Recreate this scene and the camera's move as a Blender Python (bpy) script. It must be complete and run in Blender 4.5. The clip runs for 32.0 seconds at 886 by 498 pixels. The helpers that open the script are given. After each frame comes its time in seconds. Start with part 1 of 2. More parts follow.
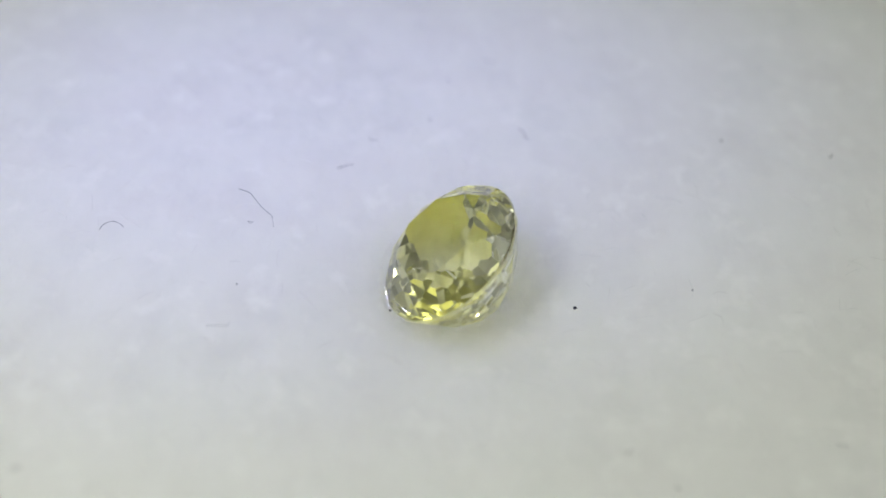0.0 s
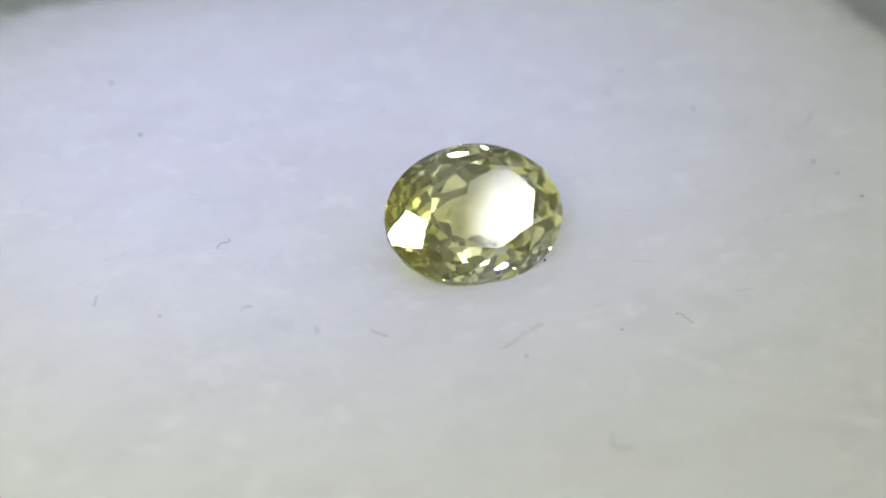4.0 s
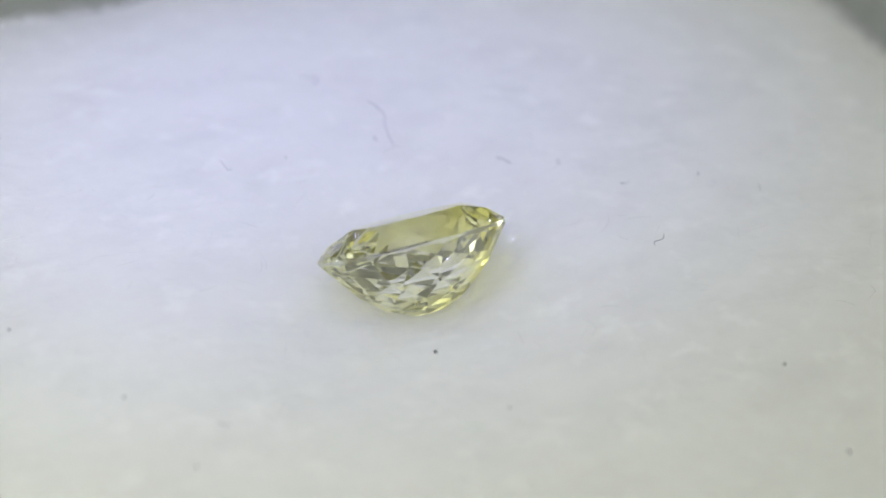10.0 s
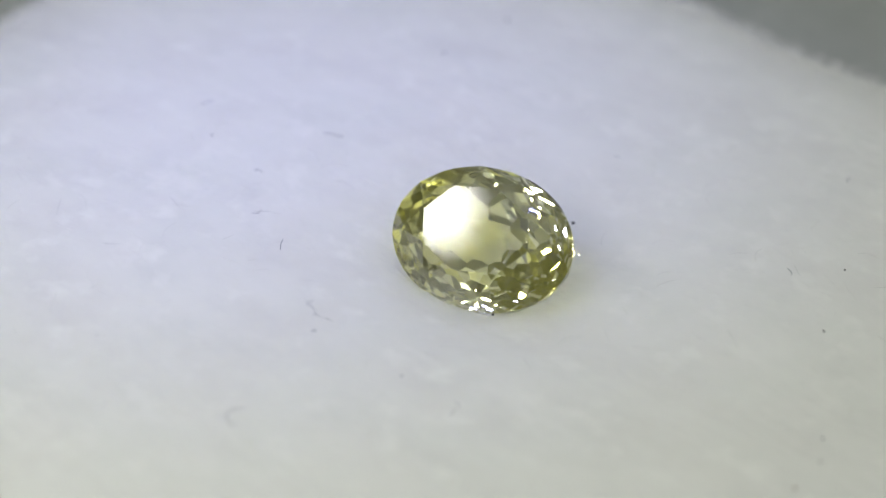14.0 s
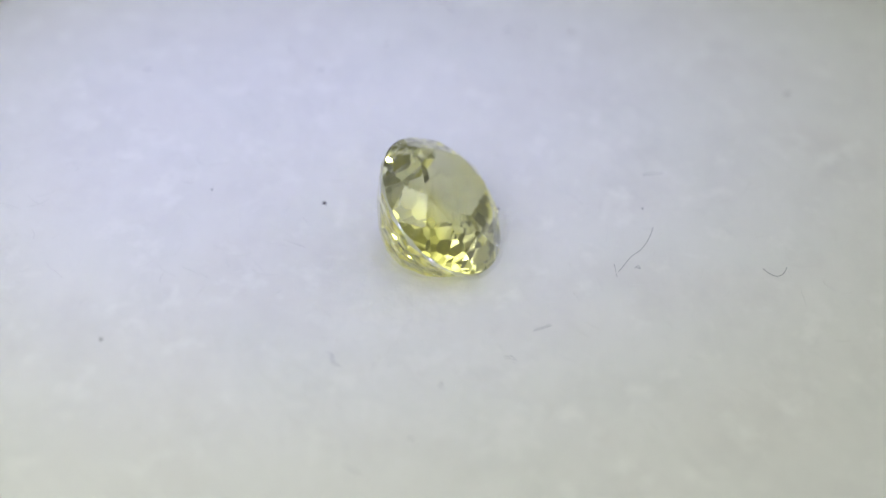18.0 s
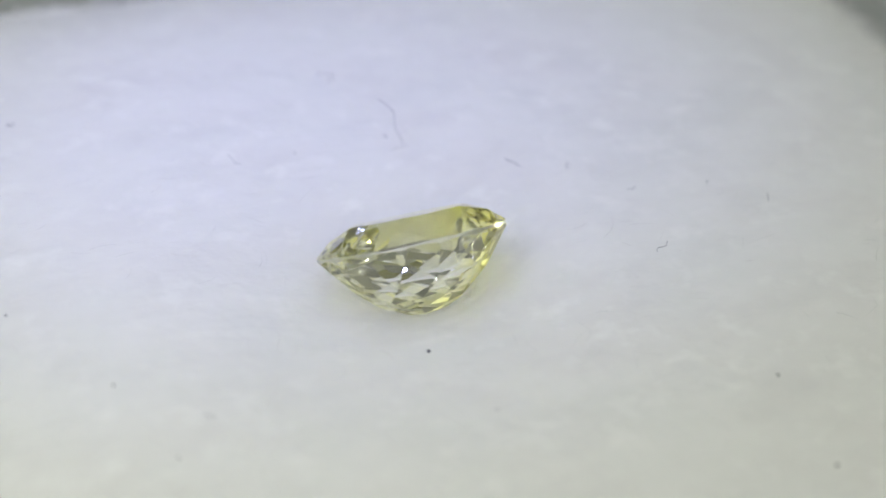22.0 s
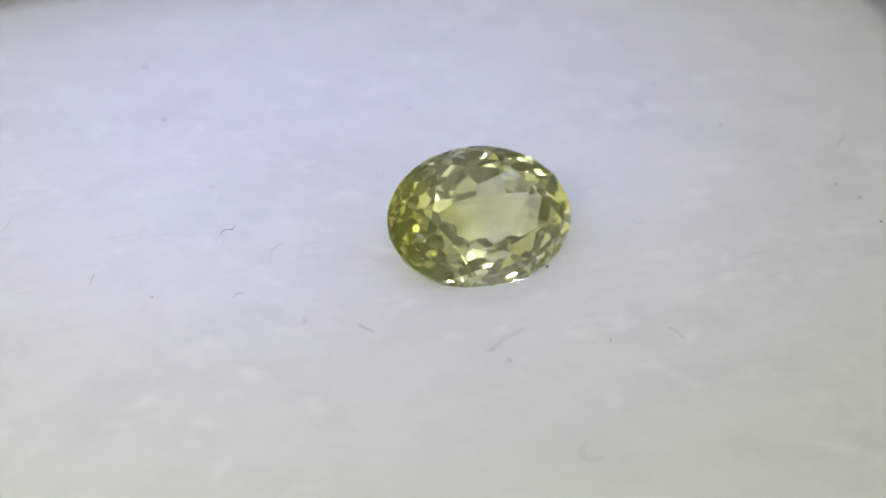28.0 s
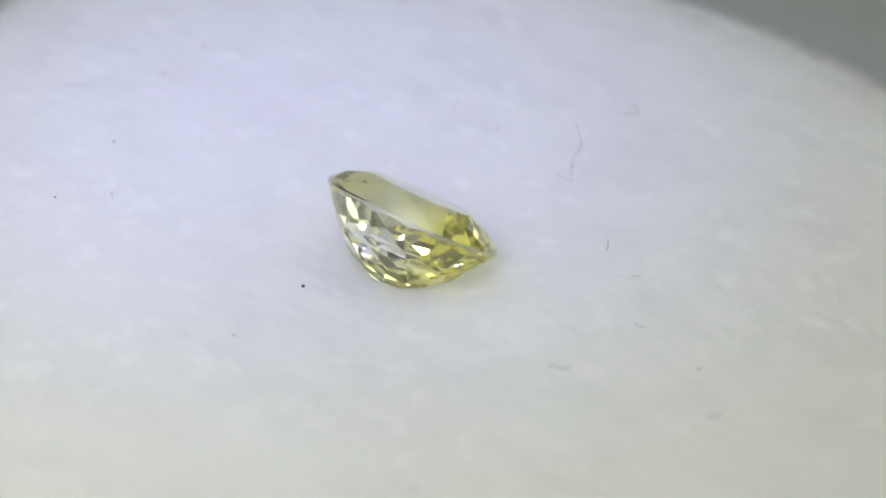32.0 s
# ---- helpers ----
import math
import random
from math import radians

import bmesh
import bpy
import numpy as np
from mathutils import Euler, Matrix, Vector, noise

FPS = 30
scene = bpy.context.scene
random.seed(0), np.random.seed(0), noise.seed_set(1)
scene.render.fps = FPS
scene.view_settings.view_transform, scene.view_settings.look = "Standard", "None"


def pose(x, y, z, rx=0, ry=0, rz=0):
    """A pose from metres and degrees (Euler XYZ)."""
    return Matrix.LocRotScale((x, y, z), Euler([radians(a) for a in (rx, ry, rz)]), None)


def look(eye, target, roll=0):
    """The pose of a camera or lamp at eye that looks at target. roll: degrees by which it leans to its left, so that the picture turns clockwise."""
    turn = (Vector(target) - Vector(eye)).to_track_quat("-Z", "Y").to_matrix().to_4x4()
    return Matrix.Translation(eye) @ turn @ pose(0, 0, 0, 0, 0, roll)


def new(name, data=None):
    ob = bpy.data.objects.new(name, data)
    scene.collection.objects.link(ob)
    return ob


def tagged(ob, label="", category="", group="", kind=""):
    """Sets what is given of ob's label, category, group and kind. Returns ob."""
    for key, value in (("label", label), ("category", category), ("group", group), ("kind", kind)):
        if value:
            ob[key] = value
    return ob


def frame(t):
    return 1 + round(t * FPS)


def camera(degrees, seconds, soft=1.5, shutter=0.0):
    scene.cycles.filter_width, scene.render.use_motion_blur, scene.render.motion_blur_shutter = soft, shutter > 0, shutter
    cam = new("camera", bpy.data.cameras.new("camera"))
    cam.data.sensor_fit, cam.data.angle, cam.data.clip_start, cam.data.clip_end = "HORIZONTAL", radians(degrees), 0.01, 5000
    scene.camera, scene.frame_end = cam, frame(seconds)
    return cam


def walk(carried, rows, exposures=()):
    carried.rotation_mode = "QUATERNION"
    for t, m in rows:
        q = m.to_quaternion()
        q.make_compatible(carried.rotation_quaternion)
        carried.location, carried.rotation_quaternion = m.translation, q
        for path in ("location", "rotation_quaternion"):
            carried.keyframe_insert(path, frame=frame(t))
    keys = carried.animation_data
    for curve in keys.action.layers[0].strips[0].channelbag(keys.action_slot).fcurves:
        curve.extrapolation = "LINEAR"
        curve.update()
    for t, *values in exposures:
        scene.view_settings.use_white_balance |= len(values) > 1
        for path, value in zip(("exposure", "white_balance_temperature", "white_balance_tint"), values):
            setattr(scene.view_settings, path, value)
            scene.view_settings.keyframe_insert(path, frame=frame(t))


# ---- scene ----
# One gemstone on a square cotton pad that turns on a motorised grey platter; lengths below are in millimetres.
MM = 0.001
PERIOD = 12.098
cam = camera(25.49, 32.0, soft=1.5)
cam.data.dof.use_dof, cam.data.dof.focus_distance, cam.data.dof.aperture_fstop = True, 0.0895, 27
EYE = Vector((0.0, -72.92, 54.28)) * MM
AIM = Vector((-0.04, 0.71, 0.0)) * MM
START, END = (look(EYE, AIM + Vector((dx * MM, 0, 0)), 3.38) for dx in (0.085, -0.085))
GAIN = [(0, 0.0), (3, 0.0), (6, 0.02), (9, 0.1), (11, 0.04), (13, 0.0), (15.5, 0.0), (18.5, 0.03), (20.8, 0.1), (23, 0.04), (25, 0.0),
        (28, 0.0), (30.5, 0.03), (32, 0.09)]
walk(cam, [(0.0, START), (32.0, END)], GAIN)

# ---- light ----
world = bpy.data.worlds.new("world")
scene.world = world
world.use_nodes = True
world.node_tree.nodes["Background"].inputs["Color"].default_value = (0.9, 0.95, 1.0, 1)
world.node_tree.nodes["Background"].inputs["Strength"].default_value = 0.02
scene.cycles.caustics_refractive, scene.cycles.caustics_reflective, scene.cycles.sample_clamp_indirect = True, True, 0.0
scene.cycles.diffuse_bounces, scene.cycles.blur_glossy = 8, 0.0
scene.cycles.max_bounces, scene.cycles.transmission_bounces, scene.cycles.glossy_bounces = 32, 28, 16


def area_lamp(name, eye, aim, size, watts, colour, spread=180):
    data = bpy.data.lights.new(name, "AREA")
    data.shape, data.size, data.energy, data.color = "DISK", size * MM, watts, colour
    data.spread = radians(spread)
    ob = new(name, data)
    ob.matrix_world = look(Vector(eye) * MM, Vector(aim) * MM)
    return ob


def spot_lamp(name, eye, aim, cone, blend, radius, watts, colour):
    data = bpy.data.lights.new(name, "SPOT")
    data.spot_size, data.spot_blend, data.shadow_soft_size = radians(cone), blend, radius * MM
    data.energy, data.color = watts, colour
    ob = new(name, data)
    ob.matrix_world = look(Vector(eye) * MM, Vector(aim) * MM)
    return ob


# a warm desk lamp in front, a small light beside the lens, a cool lamp above the far side of the pad, two diodes and an
# unseen fill added under the ceiling
area_lamp("desk_lamp_light", (-50, -62, 74), (0, 0, 0), 14, 0.042, (0.98, 1.0, 0.87))
area_lamp("front_light", (-8, -128, 74), (0, 0, 1), 8, 0.008, (1.0, 1.0, 0.98))
spot_lamp("cool_lamp_light", (-70, -40, 150), (-7, 12, 0), 19, 1.0, 9, 0.57, (0.30, 0.32, 1.0))
area_lamp("diode_light", (-84, -6, 135), (0, 0, 1), 10, 0.004, (1.0, 0.99, 0.97))
area_lamp("diode_light", (89, -6, 131), (0, 0, 1), 10, 0.004, (1.0, 0.99, 0.97))
# added fill with no known fitting: brightens pad and stone off the ceiling
area_lamp("added_fill_uplight", (300, 550, 1480), (300, 550, 2000), 300, 16.8, (0.965, 1.0, 0.87))


# ---- materials ----
def material(name):
    m = bpy.data.materials.new(name)
    m.use_nodes = True
    n, l = m.node_tree.nodes, m.node_tree.links
    return m, n, l, n["Principled BSDF"]


def noise_node(n, l, scale, detail=3.0, stretch=(1, 1, 1), rough=0.5):
    tc, mp, nz = n.new("ShaderNodeTexCoord"), n.new("ShaderNodeMapping"), n.new("ShaderNodeTexNoise")
    mp.inputs["Scale"].default_value = stretch
    nz.inputs["Scale"].default_value, nz.inputs["Detail"].default_value = scale, detail
    nz.inputs["Roughness"].default_value = rough
    l.new(tc.outputs["Object"], mp.inputs["Vector"])
    l.new(mp.outputs["Vector"], nz.inputs["Vector"])
    return nz


def ramp_node(n, l, source, stops):
    r = n.new("ShaderNodeValToRGB")
    e = r.color_ramp.elements
    while len(e) < len(stops):
        e.new(0.5)
    for el, (pos, col) in zip(e, stops):
        el.position, el.color = pos, (*col, 1)
    l.new(source, r.inputs["Fac"])
    return r


def bump_node(n, l, source, distance, strength, below=None):
    b = n.new("ShaderNodeBump")
    b.inputs["Distance"].default_value, b.inputs["Strength"].default_value = distance, strength
    l.new(source, b.inputs["Height"])
    if below:
        l.new(below.outputs["Normal"], b.inputs["Normal"])
    return b


def mix_node(n, l, kind, factor, a, b):
    m = n.new("ShaderNodeMix")
    m.data_type, m.blend_type = "RGBA", kind
    for socket, value in (("Factor", factor), ("A", a), ("B", b)):
        if isinstance(value, (float, tuple)):
            m.inputs[socket].default_value = value
        else:
            l.new(value, m.inputs[socket])
    return m.outputs["Result"]


def cotton_material():
    m, n, l, bsdf = material("white_cotton")
    cloud = noise_node(n, l, 95, 4, (1.1, 0.85, 1), 0.55)
    blotch = noise_node(n, l, 260, 4, (1.15, 0.75, 1), 0.6)
    tint = noise_node(n, l, 140, 3)
    fleck = noise_node(n, l, 640, 3, (1.0, 0.8, 1), 0.55)
    streak = noise_node(n, l, 1500, 4, (1.0, 0.16, 1))
    fuzz = noise_node(n, l, 5200, 2, (1.0, 0.45, 1))
    base = ramp_node(n, l, cloud.outputs["Fac"], [(0.32, (0.895, 0.9, 0.9)), (0.5, (0.925, 0.925, 0.922)), (0.68, (0.95, 0.948, 0.945))])
    patch = ramp_node(n, l, blotch.outputs["Fac"], [(0.3, (0.925, 0.925, 0.93)), (0.5, (0.975, 0.975, 0.975)), (0.7, (1.0, 1.0, 1.0))])
    cast = ramp_node(n, l, tint.outputs["Fac"], [(0.35, (1.0, 0.985, 0.985)), (0.5, (1.0, 1.0, 1.0)), (0.65, (0.982, 1.0, 0.992))])
    tuft = ramp_node(n, l, fleck.outputs["Fac"], [(0.56, (0.0, 0.0, 0.0)), (0.78, (0.7, 0.7, 0.7))])
    col = mix_node(n, l, "MULTIPLY", 1.0, base.outputs["Color"], patch.outputs["Color"])
    col = mix_node(n, l, "MULTIPLY", 1.0, col, cast.outputs["Color"])
    col = mix_node(n, l, "MIX", tuft.outputs["Color"], col, (0.995, 0.995, 0.99, 1))
    l.new(col, bsdf.inputs["Base Color"])
    b1 = bump_node(n, l, blotch.outputs["Fac"], 0.0009, 0.25)
    b2 = bump_node(n, l, fleck.outputs["Fac"], 0.0003, 0.3, b1)
    b3 = bump_node(n, l, streak.outputs["Fac"], 0.0001, 0.22, b2)
    b4 = bump_node(n, l, fuzz.outputs["Fac"], 0.00005, 0.4, b3)
    l.new(b4.outputs["Normal"], bsdf.inputs["Normal"])
    bsdf.inputs["Roughness"].default_value = 0.95
    bsdf.inputs["Specular IOR Level"].default_value = 0.1
    bsdf.inputs["Subsurface Weight"].default_value = 1.0
    bsdf.inputs["Subsurface Radius"].default_value = (1.0, 1.0, 1.0)
    bsdf.inputs["Subsurface Scale"].default_value = 0.018
    return m


def plain_material(name, colour, rough, scale=400, vary=0.12, bump=0.0):
    m, n, l, bsdf = material(name)
    nz = noise_node(n, l, scale, 4)
    lo, hi = [tuple(c * f for c in colour) for f in (1 - vary, 1 + vary)]
    col = ramp_node(n, l, nz.outputs["Fac"], [(0.35, lo), (0.65, hi)])
    l.new(col.outputs["Color"], bsdf.inputs["Base Color"])
    bsdf.inputs["Roughness"].default_value = rough
    if bump:
        b = bump_node(n, l, nz.outputs["Fac"], bump, 0.5)
        l.new(b.outputs["Normal"], bsdf.inputs["Normal"])
    return m


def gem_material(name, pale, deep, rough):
    """Clear corundum; the yellow is a tint at the facets, uneven over the stone."""
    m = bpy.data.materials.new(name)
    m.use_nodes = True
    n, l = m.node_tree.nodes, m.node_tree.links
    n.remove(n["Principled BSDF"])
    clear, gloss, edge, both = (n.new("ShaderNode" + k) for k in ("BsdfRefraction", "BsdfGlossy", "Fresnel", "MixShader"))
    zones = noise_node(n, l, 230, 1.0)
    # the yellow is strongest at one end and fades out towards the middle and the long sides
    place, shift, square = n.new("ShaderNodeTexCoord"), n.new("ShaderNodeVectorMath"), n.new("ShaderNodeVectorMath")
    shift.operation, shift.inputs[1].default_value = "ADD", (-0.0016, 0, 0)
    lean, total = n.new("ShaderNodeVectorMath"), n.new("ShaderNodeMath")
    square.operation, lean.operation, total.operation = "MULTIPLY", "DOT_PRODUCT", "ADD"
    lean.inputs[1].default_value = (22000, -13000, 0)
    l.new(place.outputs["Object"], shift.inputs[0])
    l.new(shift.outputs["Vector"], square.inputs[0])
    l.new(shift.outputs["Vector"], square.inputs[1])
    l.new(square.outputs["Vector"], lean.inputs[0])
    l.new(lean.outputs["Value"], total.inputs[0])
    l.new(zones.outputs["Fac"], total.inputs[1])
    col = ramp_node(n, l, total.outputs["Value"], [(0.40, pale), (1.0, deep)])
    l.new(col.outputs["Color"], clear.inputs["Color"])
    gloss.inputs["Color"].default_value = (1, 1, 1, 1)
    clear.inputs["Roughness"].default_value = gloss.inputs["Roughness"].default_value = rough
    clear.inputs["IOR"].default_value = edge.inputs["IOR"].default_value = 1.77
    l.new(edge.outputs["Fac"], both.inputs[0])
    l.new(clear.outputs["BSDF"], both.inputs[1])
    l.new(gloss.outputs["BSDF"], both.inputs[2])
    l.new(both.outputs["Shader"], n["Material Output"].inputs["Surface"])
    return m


COTTON = cotton_material()
FIBRE = plain_material("cotton_fibre", (0.82, 0.82, 0.82), 0.9)
PLATTER = plain_material("grey_satin_plastic", (0.365, 0.38, 0.39), 0.45, 900, 0.05)
WALL = plain_material("matt_wall_paint", (0.52, 0.52, 0.525), 0.9, 3, 0.05)
TABLE = plain_material("pale_laminate", (0.45, 0.445, 0.43), 0.5, 30, 0.15)
CEILING = plain_material("white_ceiling_paint", (0.85, 0.85, 0.84), 0.9, 3, 0.03)
LINT = plain_material("dark_lint", (0.3, 0.3, 0.34), 0.9, 3000, 0.3)
SPECK = plain_material("black_speck", (0.03, 0.032, 0.045), 0.7, 3000, 0.3)
FLAW = plain_material("dark_brown_flaw", (0.05, 0.04, 0.02), 0.6, 3000, 0.3)
BROWN = plain_material("rust_brown_speck", (0.16, 0.07, 0.03), 0.8, 3000, 0.3)
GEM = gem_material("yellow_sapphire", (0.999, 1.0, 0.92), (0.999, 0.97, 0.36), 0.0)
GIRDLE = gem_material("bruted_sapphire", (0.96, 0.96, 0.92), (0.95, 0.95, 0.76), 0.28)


# ---- mesh helpers ----
def mesh_object(name, bm, mat, smooth=False):
    me = bpy.data.meshes.new(name)
    bm.to_mesh(me)
    bm.free()
    me.materials.append(mat)
    if smooth:
        me.polygons.foreach_set("use_smooth", [True] * len(me.polygons))
    return new(name, me)


def part(name, bm, mat, parent, label="", smooth=False):
    ob = mesh_object(name, bm, mat, smooth)
    ob.parent = parent
    return tagged(ob, label)


def box(bm, lo, hi):
    bmesh.ops.create_cube(bm, size=1, matrix=Matrix.LocRotScale(
        [(a + b) / 2 for a, b in zip(lo, hi)], None, [b - a for a, b in zip(lo, hi)]))


def thread(bm, points, radius, sides=4):
    """A thin tube along the points, in millimetres, with drawn-out ends."""
    points = [Vector(p) * MM for p in points]
    rings = []
    for i, p in enumerate(points):
        along = (points[min(i + 1, len(points) - 1)] - points[max(i - 1, 0)]).normalized()
        side = along.cross(Vector((0.13, 0.21, 1))).normalized()
        over = side.cross(along)
        r = radius * MM * (0.45 if i in (0, len(points) - 1) else 1)
        rings.append([bm.verts.new(p + r * (math.cos(a) * side + math.sin(a) * over))
                      for a in (2 * math.pi * k / sides for k in range(sides))])
    for a, b in zip(rings, rings[1:]):
        for k in range(sides):
            bm.faces.new((a[k], a[(k + 1) % sides], b[(k + 1) % sides], b[k]))
    bm.faces.new(rings[0][::-1])
    bm.faces.new(rings[-1])


# ---- an unseen room, added round the table for bounce and reflections ----
def slab(name, lo, hi, mat, label):
    bm = bmesh.new()
    box(bm, lo, hi)
    return tagged(mesh_object(name, bm, mat), label, "room", kind="structure")


PLATTER_TOP = -6.0 * MM
slab("floor", (-1.5, -1.5, -0.12), (1.5, 1.5, -0.022), TABLE, "pale laminate table surface under the platter")
slab("wall_north", (-1.5, 1.5, -0.12), (1.5, 1.6, 2.1), WALL, "unseen plain matt wall added to bounce light")
slab("wall_south", (-1.5, -1.6, -0.12), (1.5, -1.5, 2.1), WALL, "unseen plain matt wall added to bounce light")
slab("wall_east", (1.5, -1.6, -0.12), (1.6, 1.6, 2.1), WALL, "unseen plain matt wall added to bounce light")
slab("wall_west", (-1.6, -1.6, -0.12), (-1.5, 1.6, 2.1), WALL, "unseen plain matt wall added to bounce light")
slab("ceiling", (-1.6, -1.6, 2.1), (1.6, 1.6, 2.2), CEILING, "unseen plain matt ceiling added to bounce light")


# ---- the platter ----
def build_platter():
    top = new("turntable")
    top.location = (0, 0, -0.022)
    tagged(top, "grey satin plastic turntable platter under the cotton pad", "turntable")
    bm = bmesh.new()
    profile = [(0, 0.016), (58, 0.016), (59.4, 0.0155), (60, 0.0142), (60, 0.0062), (59.4, 0.005), (0, 0.005)]
    rings = []
    for r, z in profile:
        rings.append([bm.verts.new((r * MM * math.cos(a), r * MM * math.sin(a), z)) for a in
                      (2 * math.pi * i / 96 for i in range(96))] if r else [bm.verts.new((0, 0, z))])
    for a, b in zip(rings, rings[1:]):
        for i in range(96):
            j = (i + 1) % 96
            if len(a) == 1:
                bm.faces.new((a[0], b[i], b[j]))
            elif len(b) == 1:
                bm.faces.new((a[i], b[0], a[j]))
            else:
                bm.faces.new((a[i], b[i], b[j], a[j]))
    bmesh.ops.recalc_face_normals(bm, faces=bm.faces)
    part("platter", bm, PLATTER, top)
    bm = bmesh.new()
    bmesh.ops.create_cone(bm, cap_ends=True, segments=64, radius1=0.05, radius2=0.05, depth=0.005,
                          matrix=pose(0, 0, 0.0025))
    part("base", bm, TABLE, top, "pale round base")
    return top


# ---- the gemstone: an oval mixed cut, 9 x 7 mm, lying on its pavilion ----
GEM_A, GEM_B = 4.50, 3.46
GEM_CROWN, GEM_PAVILION, GEM_EDGE, GEM_TABLE = 1.15, 3.40, 0.06, 0.62
PAVILION_ROWS = [(1.0, 0.0, 1.72, 16, 0.5), (0.77, 0.38, 1.38, 10, 0.0), (0.60, 0.62, 1.0, 10, 0.5), (0.43, 0.81, 0.6, 8, 0.0),
                 (0.2, 0.95, 0.22, 8, 0.5)]
GEM_BASE = Matrix(((0.033, 0.815, -0.578, 0.37), (-0.999, 0.028, -0.017, -1.81), (0.002, 0.578, 0.816, 1.72), (0, 0, 0, 1)))


def facet(bm, turn, r0, z0, slope, side):
    """Grinds one flat on the stone: through radius r0 and height z0 (mm) at the given turn, rising or falling by slope mm per radius."""
    n = Vector((math.cos(turn) * slope / GEM_A, math.sin(turn) * slope / GEM_B, side))
    p = Vector((GEM_A * r0 * math.cos(turn), GEM_B * r0 * math.sin(turn), z0))
    bmesh.ops.bisect_plane(bm, geom=[*bm.verts, *bm.edges, *bm.faces], dist=1e-5, plane_co=p, plane_no=n, clear_outer=True)
    rim = [e for e in bm.edges if e.is_boundary]
    if rim:
        bmesh.ops.edgeloop_fill(bm, edges=rim)


def gem_solid():
    rng = random.Random(11)
    bm = bmesh.new()
    # the ground rim: a low oval drum
    count = 64
    rings = [[bm.verts.new((GEM_A * math.cos(a), GEM_B * math.sin(a), z)) for a in (2 * math.pi * (i + 0.5) / count for i in range(count))]
             for z in (-4.5, 2.5)]
    for i in range(count):
        j = (i + 1) % count
        bm.faces.new((rings[0][i], rings[0][j], rings[1][j], rings[1][i]))
    bm.faces.new(rings[1])
    bm.faces.new(rings[0][::-1])
    # the crown: a table, eight kites, eight stars, sixteen by the rim
    k = (GEM_CROWN - GEM_EDGE) / (1 - GEM_TABLE)
    facet(bm, 0.0, 0.0, GEM_CROWN, 0.0, 1)
    for i in range(8):
        a = math.pi / 4 * i
        facet(bm, a + rng.gauss(0, 0.012), 1.0, GEM_EDGE, k * rng.uniform(0.97, 1.03), 1)
        facet(bm, a + math.pi / 8 + rng.gauss(0, 0.015), GEM_TABLE * 0.925, GEM_CROWN, 0.62 * k * rng.uniform(0.95, 1.05), 1)
    for i in range(16):
        facet(bm, math.pi / 8 * (i + 0.5) + rng.gauss(0, 0.01), 0.995, GEM_EDGE, 1.3 * k * rng.uniform(0.96, 1.04), 1)
    # the pavilion: five rows, each turned half a step against the next
    for r0, depth, slope, n, shift in PAVILION_ROWS:
        for i in range(n):
            facet(bm, 2 * math.pi * (i + shift) / n + rng.gauss(0, 0.018), r0, -GEM_EDGE - depth * GEM_PAVILION,
                  slope * GEM_PAVILION * rng.uniform(0.96, 1.04), -1)
    facet(bm, 0.0, 0.0, -GEM_EDGE - GEM_PAVILION, 0.0, -1)
    bmesh.ops.dissolve_degenerate(bm, dist=1e-4, edges=bm.edges)
    bmesh.ops.scale(bm, vec=(MM, MM, MM), verts=bm.verts)
    bmesh.ops.recalc_face_normals(bm, faces=bm.faces)
    return bm


def build_gem():
    stone = new("gemstone")
    tagged(stone, "pale yellow oval faceted sapphire tilted on its pavilion", "gemstone")
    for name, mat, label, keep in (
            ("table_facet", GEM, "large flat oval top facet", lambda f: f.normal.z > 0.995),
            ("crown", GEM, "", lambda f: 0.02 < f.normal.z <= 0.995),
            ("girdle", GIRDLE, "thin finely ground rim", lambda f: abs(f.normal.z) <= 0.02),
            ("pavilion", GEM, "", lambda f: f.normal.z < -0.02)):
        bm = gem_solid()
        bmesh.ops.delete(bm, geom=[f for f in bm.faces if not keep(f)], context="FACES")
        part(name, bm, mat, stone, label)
    bm = bmesh.new()
    line = [math.acos(x / GEM_A) for x in (3.0, 2.5, 2.0, 1.5, 1.0, 0.5)]
    thread(bm, [(GEM_A * 0.998 * math.cos(a), GEM_B * 0.998 * math.sin(a), 0.05 + 0.03 * math.sin(5 * a)) for a in line], 0.035, 5)
    part("rim_flaw", bm, FLAW, stone, "dark brown hairline along the rim", True)
    r = GEM_BASE.to_3x3()
    q = r.to_quaternion().to_matrix().to_4x4()
    stone.matrix_basis = Matrix.Translation(GEM_BASE.translation * MM) @ q
    return stone


# ---- the cotton pad ----
def pad_reach(side, s):
    """The pad's edge on one side, at s along it."""
    if side == "east":
        return 28.8 + 0.07 * s + 0.25 * math.sin(s * 0.35)
    if side == "west":
        return 28.5 + 0.0028 * s * s + 0.3 * math.sin(s * 0.4 + 1)
    if side == "north":
        return 31.8 + 0.3 * math.sin(s * 0.3)
    k = min(max((s + 20) / 14, 0.0), 1.0)
    return 32.2 + 1.0 * k * k * (3 - 2 * k) + 0.3 * math.sin(s * 0.33 + 2)


def pad_shape(u, v):
    """From the square [-1, 1]^2 to the pad's plan, with rounded corners."""
    x = u * math.sqrt(1 - 0.16 * v ** 6 * u * u)
    y = v * math.sqrt(1 - 0.16 * u ** 6 * v * v)
    X = x * (pad_reach("east", y * 29) if x > 0 else pad_reach("west", y * 29))
    Y = y * (pad_reach("north", x * 26) if y > 0 else pad_reach("south", x * 26))
    return X, Y


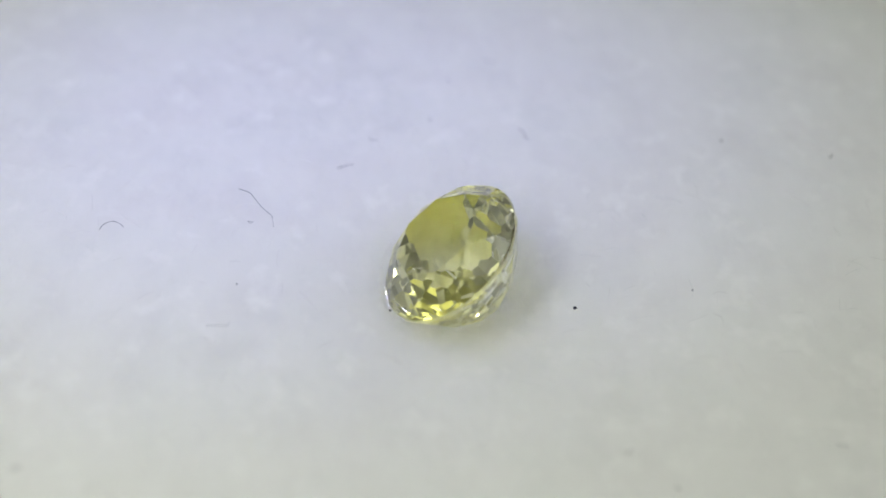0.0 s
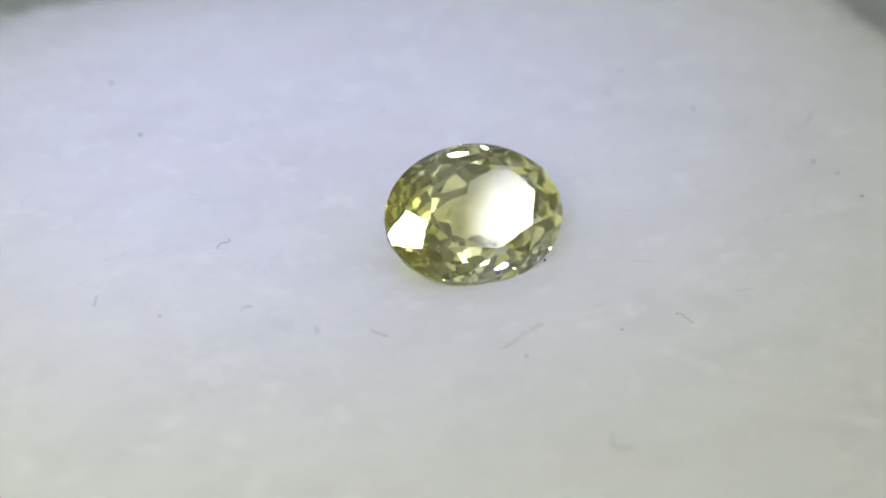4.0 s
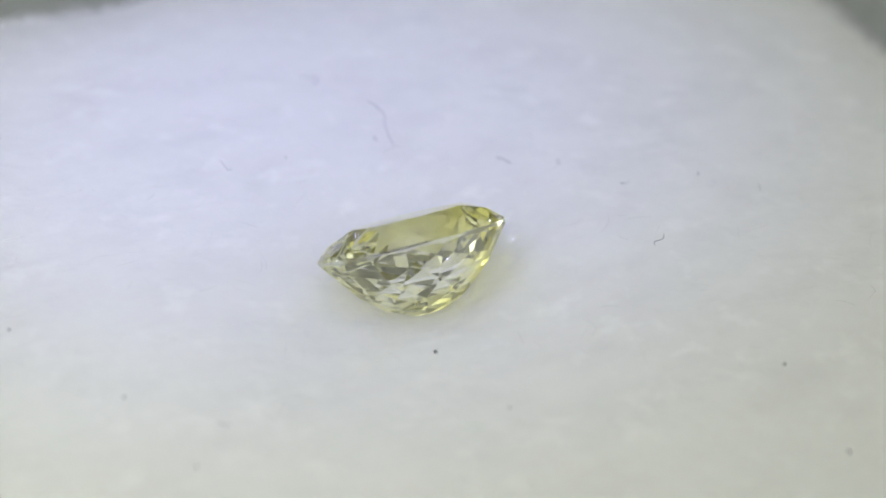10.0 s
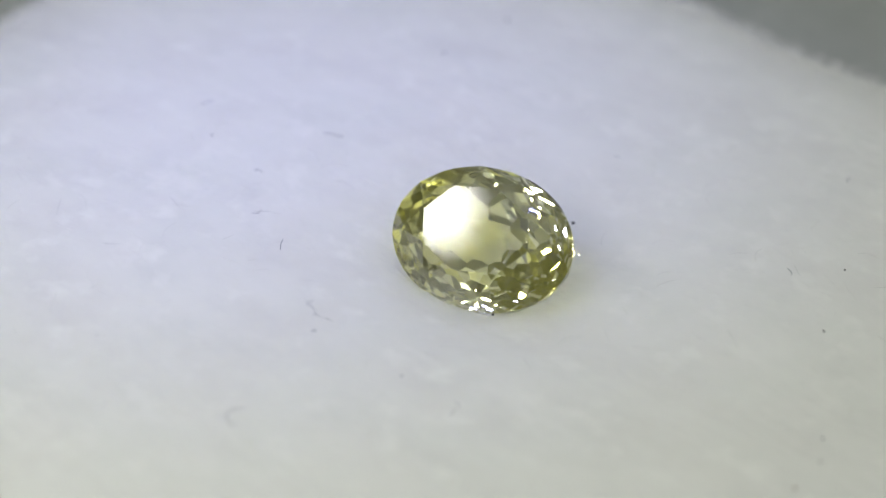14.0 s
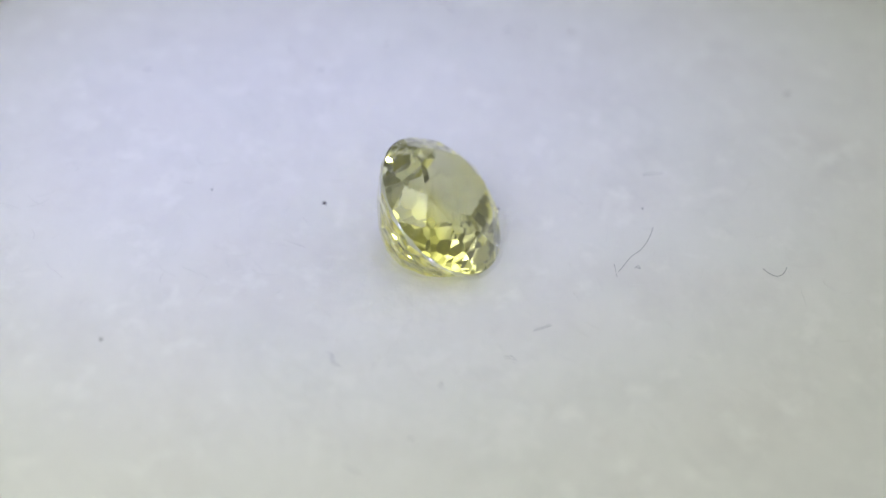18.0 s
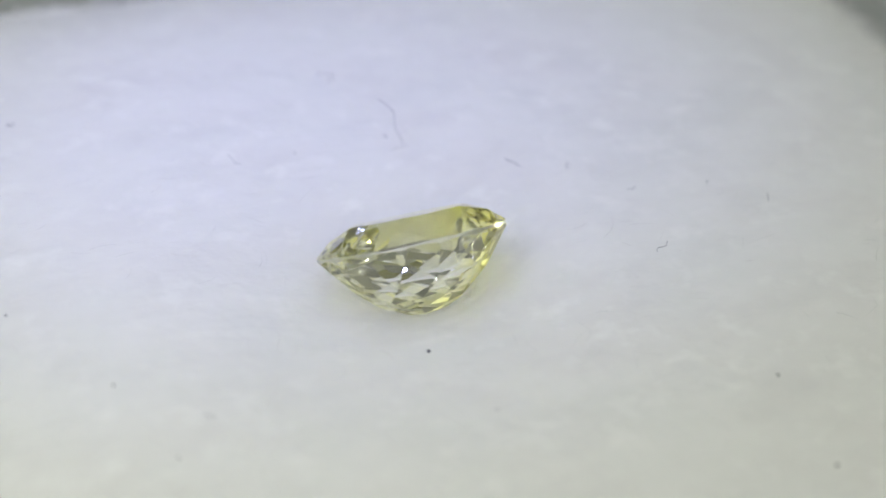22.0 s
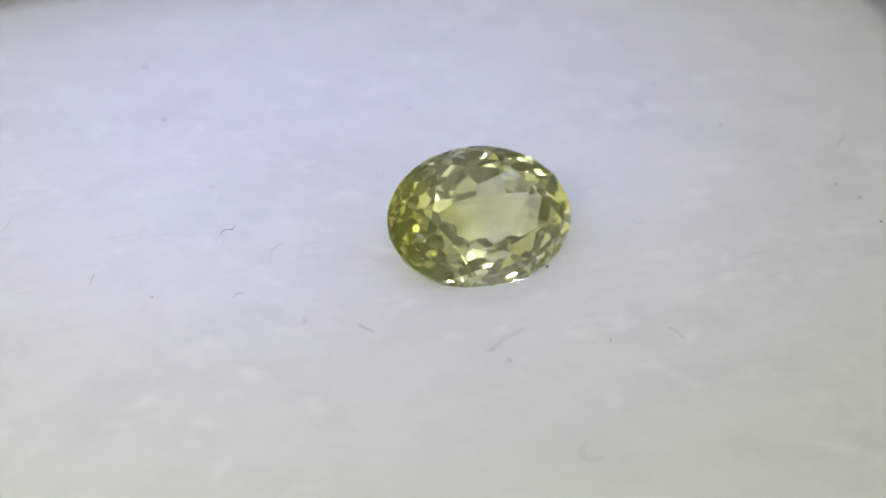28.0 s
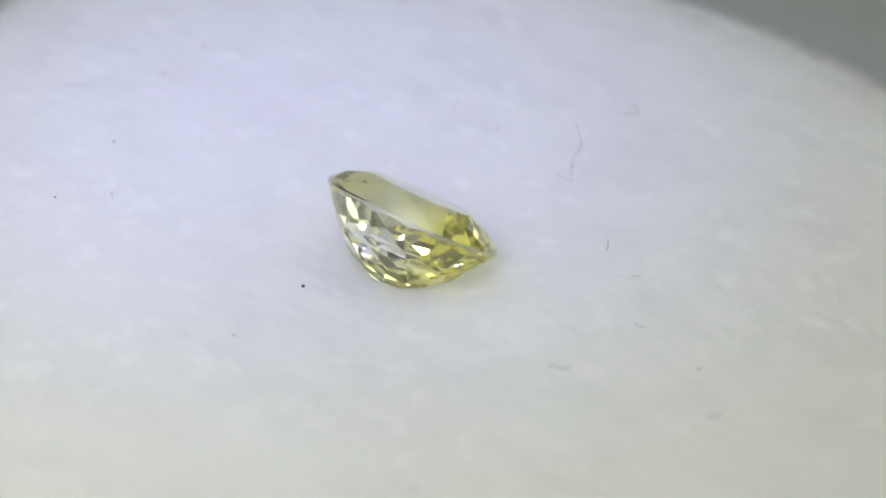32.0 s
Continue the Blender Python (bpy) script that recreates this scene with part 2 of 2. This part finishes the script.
def pad_height(X, Y, u=0.0, v=0.0):
    z = 1.31 - 0.45 * (X * X + Y * Y) / 441
    z -= 1.6 * math.exp(-((X - 2.2) ** 2 + (Y + 2.0) ** 2) / 55)
    z -= 0.5 * math.exp(-((X - 1.0) / 3.2) ** 2 - ((Y + 1.8) / 3.4) ** 2)
    z += 0.16 * noise.noise((X * 0.16, Y * 0.10, 3.1)) + 0.09 * noise.noise((X * 0.5, Y * 0.3, 9.0))
    z += 0.035 * noise.noise((X * 1.6, Y * 0.8, 5.0)) + 0.012 * noise.noise((X * 4.5, Y * 2.0, 1.0))
    e = max(abs(u), abs(v))
    if e > 0.92:
        k = (e - 0.92) / 0.08
        z -= 2.0 * (1 - math.sqrt(max(0.0, 1 - k * k)))
    return z


def finer(s):
    """Steps over the pad that lie closer together round its middle."""
    return s * (0.5 + 0.5 * s * s)


def build_pad(stone):
    pad = new("cotton_pad")
    pad.location = (0, 0, PLATTER_TOP)
    tagged(pad, "soft white square cotton pad with fuzzy edges on the platter", "cotton pad")
    # the underside of the stone, so that the cotton gives way beneath it
    from mathutils.bvhtree import BVHTree
    bm = gem_solid()
    bm.transform(stone.matrix_basis)
    tree = BVHTree.FromBMesh(bm)
    bm.free()
    bm = bmesh.new()
    n = 300
    rows = []
    for j in range(n + 1):
        v = finer(-1 + 2 * j / n)
        row = []
        for i in range(n + 1):
            u = finer(-1 + 2 * i / n)
            X, Y = pad_shape(u, v)
            z = pad_height(X, Y, u, v) * MM
            if abs(X) < 7 and abs(Y) < 8:
                for dx, dy in ((0, 0), (0.2, 0), (-0.2, 0), (0, 0.2), (0, -0.2), (0.17, 0.17), (-0.17, 0.17), (0.17, -0.17), (-0.17, -0.17)):
                    hit = tree.ray_cast(Vector(((X + dx) * MM, (Y + dy) * MM, -0.02)), Vector((0, 0, 1)))[0]
                    if hit:
                        z = min(z, hit.z - 0.00003)
            row.append(bm.verts.new((X * MM, Y * MM, z - PLATTER_TOP)))
        rows.append(row)
    for a, b in zip(rows, rows[1:]):
        for i in range(n):
            bm.faces.new((a[i], a[i + 1], b[i + 1], b[i]))
    # the rim down to the platter and the flat underside
    rim = rows[0][:-1] + [r[-1] for r in rows[:-1]] + rows[-1][:0:-1] + [r[0] for r in rows[:0:-1]]
    below = []
    for w in rim:
        below.append(bm.verts.new((w.co.x * 0.985, w.co.y * 0.985, 0.0)))
    for i in range(len(rim)):
        j = (i + 1) % len(rim)
        bm.faces.new((rim[j], rim[i], below[i], below[j]))
    bm.faces.new(below[::-1])
    bmesh.ops.recalc_face_normals(bm, faces=bm.faces)
    part("batting", bm, COTTON, pad, "", True)
    tagged(part("fuzz", fuzz_mesh(), FIBRE, pad, "fine white fibres standing off the cotton"), kind="stuff")
    return pad


def fuzz_mesh():
    rng = random.Random(7)
    bm = bmesh.new()
    for i in range(12500):
        rim = i < 11000
        u, v = rng.uniform(-0.99, 0.99), rng.uniform(-0.99, 0.99)
        if rim:
            if rng.random() < 0.5:
                u = math.copysign(rng.uniform(0.93, 0.995), u)
            else:
                v = math.copysign(rng.uniform(0.93, 0.995), v)
        x, y = pad_shape(u, v)
        if math.hypot(x - 0.5, y + 1.8) < 6.5:
            continue
        z = pad_height(x, y, u, v)
        a = rng.gauss(math.pi / 2, 0.7) if not rim else rng.uniform(0, 2 * math.pi)
        step, turn = rng.uniform(0.2, 0.5) * (0.5 if rim else 1), rng.gauss(0, 0.25)
        top = rng.uniform(0.02, 0.07) if not rim else rng.uniform(0.03, 0.34)
        pts = []
        for k in range(6):
            pts.append((x, y, z - 0.04 + top * math.sin(math.pi * k / 5 * (1 if not rim else 0.7)) - PLATTER_TOP / MM))
            x, y, a = x + step * math.cos(a), y + step * math.sin(a), a + turn + rng.gauss(0, 0.2)
            if not rim:
                z = pad_height(x, y)
        thread(bm, pts, rng.uniform(0.008, 0.014) if not rim else rng.uniform(0.010, 0.022), 3)
    return bm


turntable = build_platter()
gemstone = build_gem()
cotton_pad = build_pad(gemstone)
turning = [turntable, gemstone, cotton_pad]


# ---- lint and specks that lie on the cotton ----
def pad_top(x, y):
    return pad_height(x, y)


def smooth_line(points, per=5):
    out = []
    n = len(points)
    for i in range(n - 1):
        p0, p1, p2, p3 = (Vector(points[min(max(i + k, 0), n - 1)]) for k in (-1, 0, 1, 2))
        for k in range(per):
            t = k / per
            out.append(0.5 * (2 * p1 + (p2 - p0) * t + (2 * p0 - 5 * p1 + 4 * p2 - p3) * t * t
                              + (3 * p1 - p0 - 3 * p2 + p3) * t ** 3))
    return out + [Vector(points[-1])]


def lint_fibre(points, radius, label, mat=None):
    radius *= 0.62
    if len(points[0]) == 2:
        points = [(x, y, pad_top(x, y) + radius * 0.8) for x, y in points]
    foot = Vector(points[-1])
    bm = bmesh.new()
    thread(bm, [p - foot for p in smooth_line(points)], radius, 5)
    ob = tagged(mesh_object("lint_fibre", bm, mat or LINT, True), label, "lint", "loose lint on the cotton")
    ob.location = foot * MM
    turning.append(ob)
    return ob


def speck(x, y, size, label, mat=None, z=None, seed=1):
    bm = bmesh.new()
    bmesh.ops.create_icosphere(bm, subdivisions=2, radius=size * MM)
    for w in bm.verts:
        w.co *= 1 + 0.35 * noise.noise(w.co / (size * MM) * 1.3 + Vector((seed * 3.7, 0, 0)))
        w.co.z *= 0.7
    ob = tagged(mesh_object("speck", bm, mat or SPECK, True), label, "speck", "dark specks on the cotton")
    ob.location = Vector((x, y, (pad_top(x, y) + size * 0.4) if z is None else z)) * MM
    turning.append(ob)
    return ob


lint_fibre([(-9.4, 0.2, 3.1), (-9.25, 0.6, 2.75), (-8.95, 0.95, 2.35), (-8.6, 0.85, 1.9), (-8.35, 0.95, 1.52), (-8.2, 1.05, 1.28),
            (-8.05, 1.1, 1.1)], 0.022, "long dark kinked lint fibre standing off the cotton")
lint_fibre([(-8.03, 1.39), (-7.93, 0.81), (-7.84, 0.34)], 0.011, "short faint grey lint fibre on the cotton")
lint_fibre([(-8.8, 0.6), (-8.95, 0.42), (-9.05, 0.62), (-8.85, 0.52)], 0.018, "tiny dark looped lint fibre on the cotton")
lint_fibre([(-15.75, -0.75), (-15.6, -0.25), (-15.3, 0.02), (-14.95, -0.1), (-14.65, -0.42)], 0.024, "curled grey lint fibre on the cotton")
lint_fibre([(-4.55, 5.85), (-4.9, 5.68), (-5.3, 5.38)], 0.028, "short straight dark lint fibre near the stone")
lint_fibre([(-3.46, 8.04), (-3.78, 7.95), (-3.98, 8.22)], 0.02, "short hooked grey lint fibre on the cotton")
lint_fibre([(-1.03, 9.93), (-0.95, 10.25), (-1.12, 10.47)], 0.022, "short bent grey lint fibre on the cotton")
lint_fibre([(4.02, 8.95), (3.75, 9.08), (3.76, 9.5), (3.42, 9.78)], 0.026, "dark wavy lint fibre on the cotton")
lint_fibre([(-9.0, -6.95), (-9.08, -7.2), (-9.45, -7.22), (-9.95, -7.32)], 0.018, "faint kinked grey lint fibre on the cotton")
lint_fibre([(8.2, -13.5), (8.05, -13.8), (7.82, -13.9)], 0.024, "short bent dark lint fibre on the cotton")
lint_fibre([(16.65, -12.35), (16.85, -12.42), (17.1, -12.4)], 0.022, "short straight grey lint fibre on the cotton")
lint_fibre([(2.22, 15.88), (1.95, 16.02), (1.58, 16.22)], 0.024, "short straight grey lint fibre on the cotton")
lint_fibre([(2.87, -23.0), (2.4, -22.5), (1.87, -21.8)], 0.02, "pale grey straight lint fibre on the cotton")
lint_fibre([(-16.5, -16.5), (-16.2, -16.7), (-16.35, -16.3), (-16.0, -16.55)], 0.024, "tangled grey lint fibre on the cotton")
speck(6.13, -3.27, 0.088, "round black speck on the cotton beside the stone", seed=1)
speck(-2.15, -4.26, 0.06, "dark speck caught at the rim of the stone", z=pad_top(-2.15, -4.26) + 0.03, seed=12)
speck(19.15, 9.3, 0.075, "small dark speck on the cotton", seed=2)
speck(13.65, 9.72, 0.065, "small dark speck on the cotton", seed=3)
speck(9.92, -15.6, 0.05, "tiny dark speck on the cotton", seed=4)
speck(5.0, -16.95, 0.05, "tiny dark speck on the cotton", seed=5)
speck(-2.55, -20.6, 0.06, "soft grey speck on the cotton", LINT, seed=6)
speck(-1.25, -20.05, 0.065, "soft grey speck on the cotton", LINT, seed=7)
speck(-4.65, -20.5, 0.06, "small brown speck on the cotton", BROWN, seed=8)
speck(11.4, -2.4, 0.05, "tiny dark speck on the cotton", LINT, seed=9)
speck(-0.2, 13.87, 0.05, "tiny dark speck on the cotton", LINT, seed=10)
speck(-9.0, -4.2, 0.045, "tiny dark speck on the cotton", LINT, seed=11)


# ---- what turns, turns with the platter ----
def motions():
    steps = 64
    for ob in turning:
        base = ob.matrix_basis.copy()
        rows = []
        for i in range(steps + 1):
            t = 32.0 * i / steps
            rows.append((t, Matrix.Rotation(2 * math.pi * t / PERIOD, 4, "Z") @ base))
        walk(ob, rows)


motions()
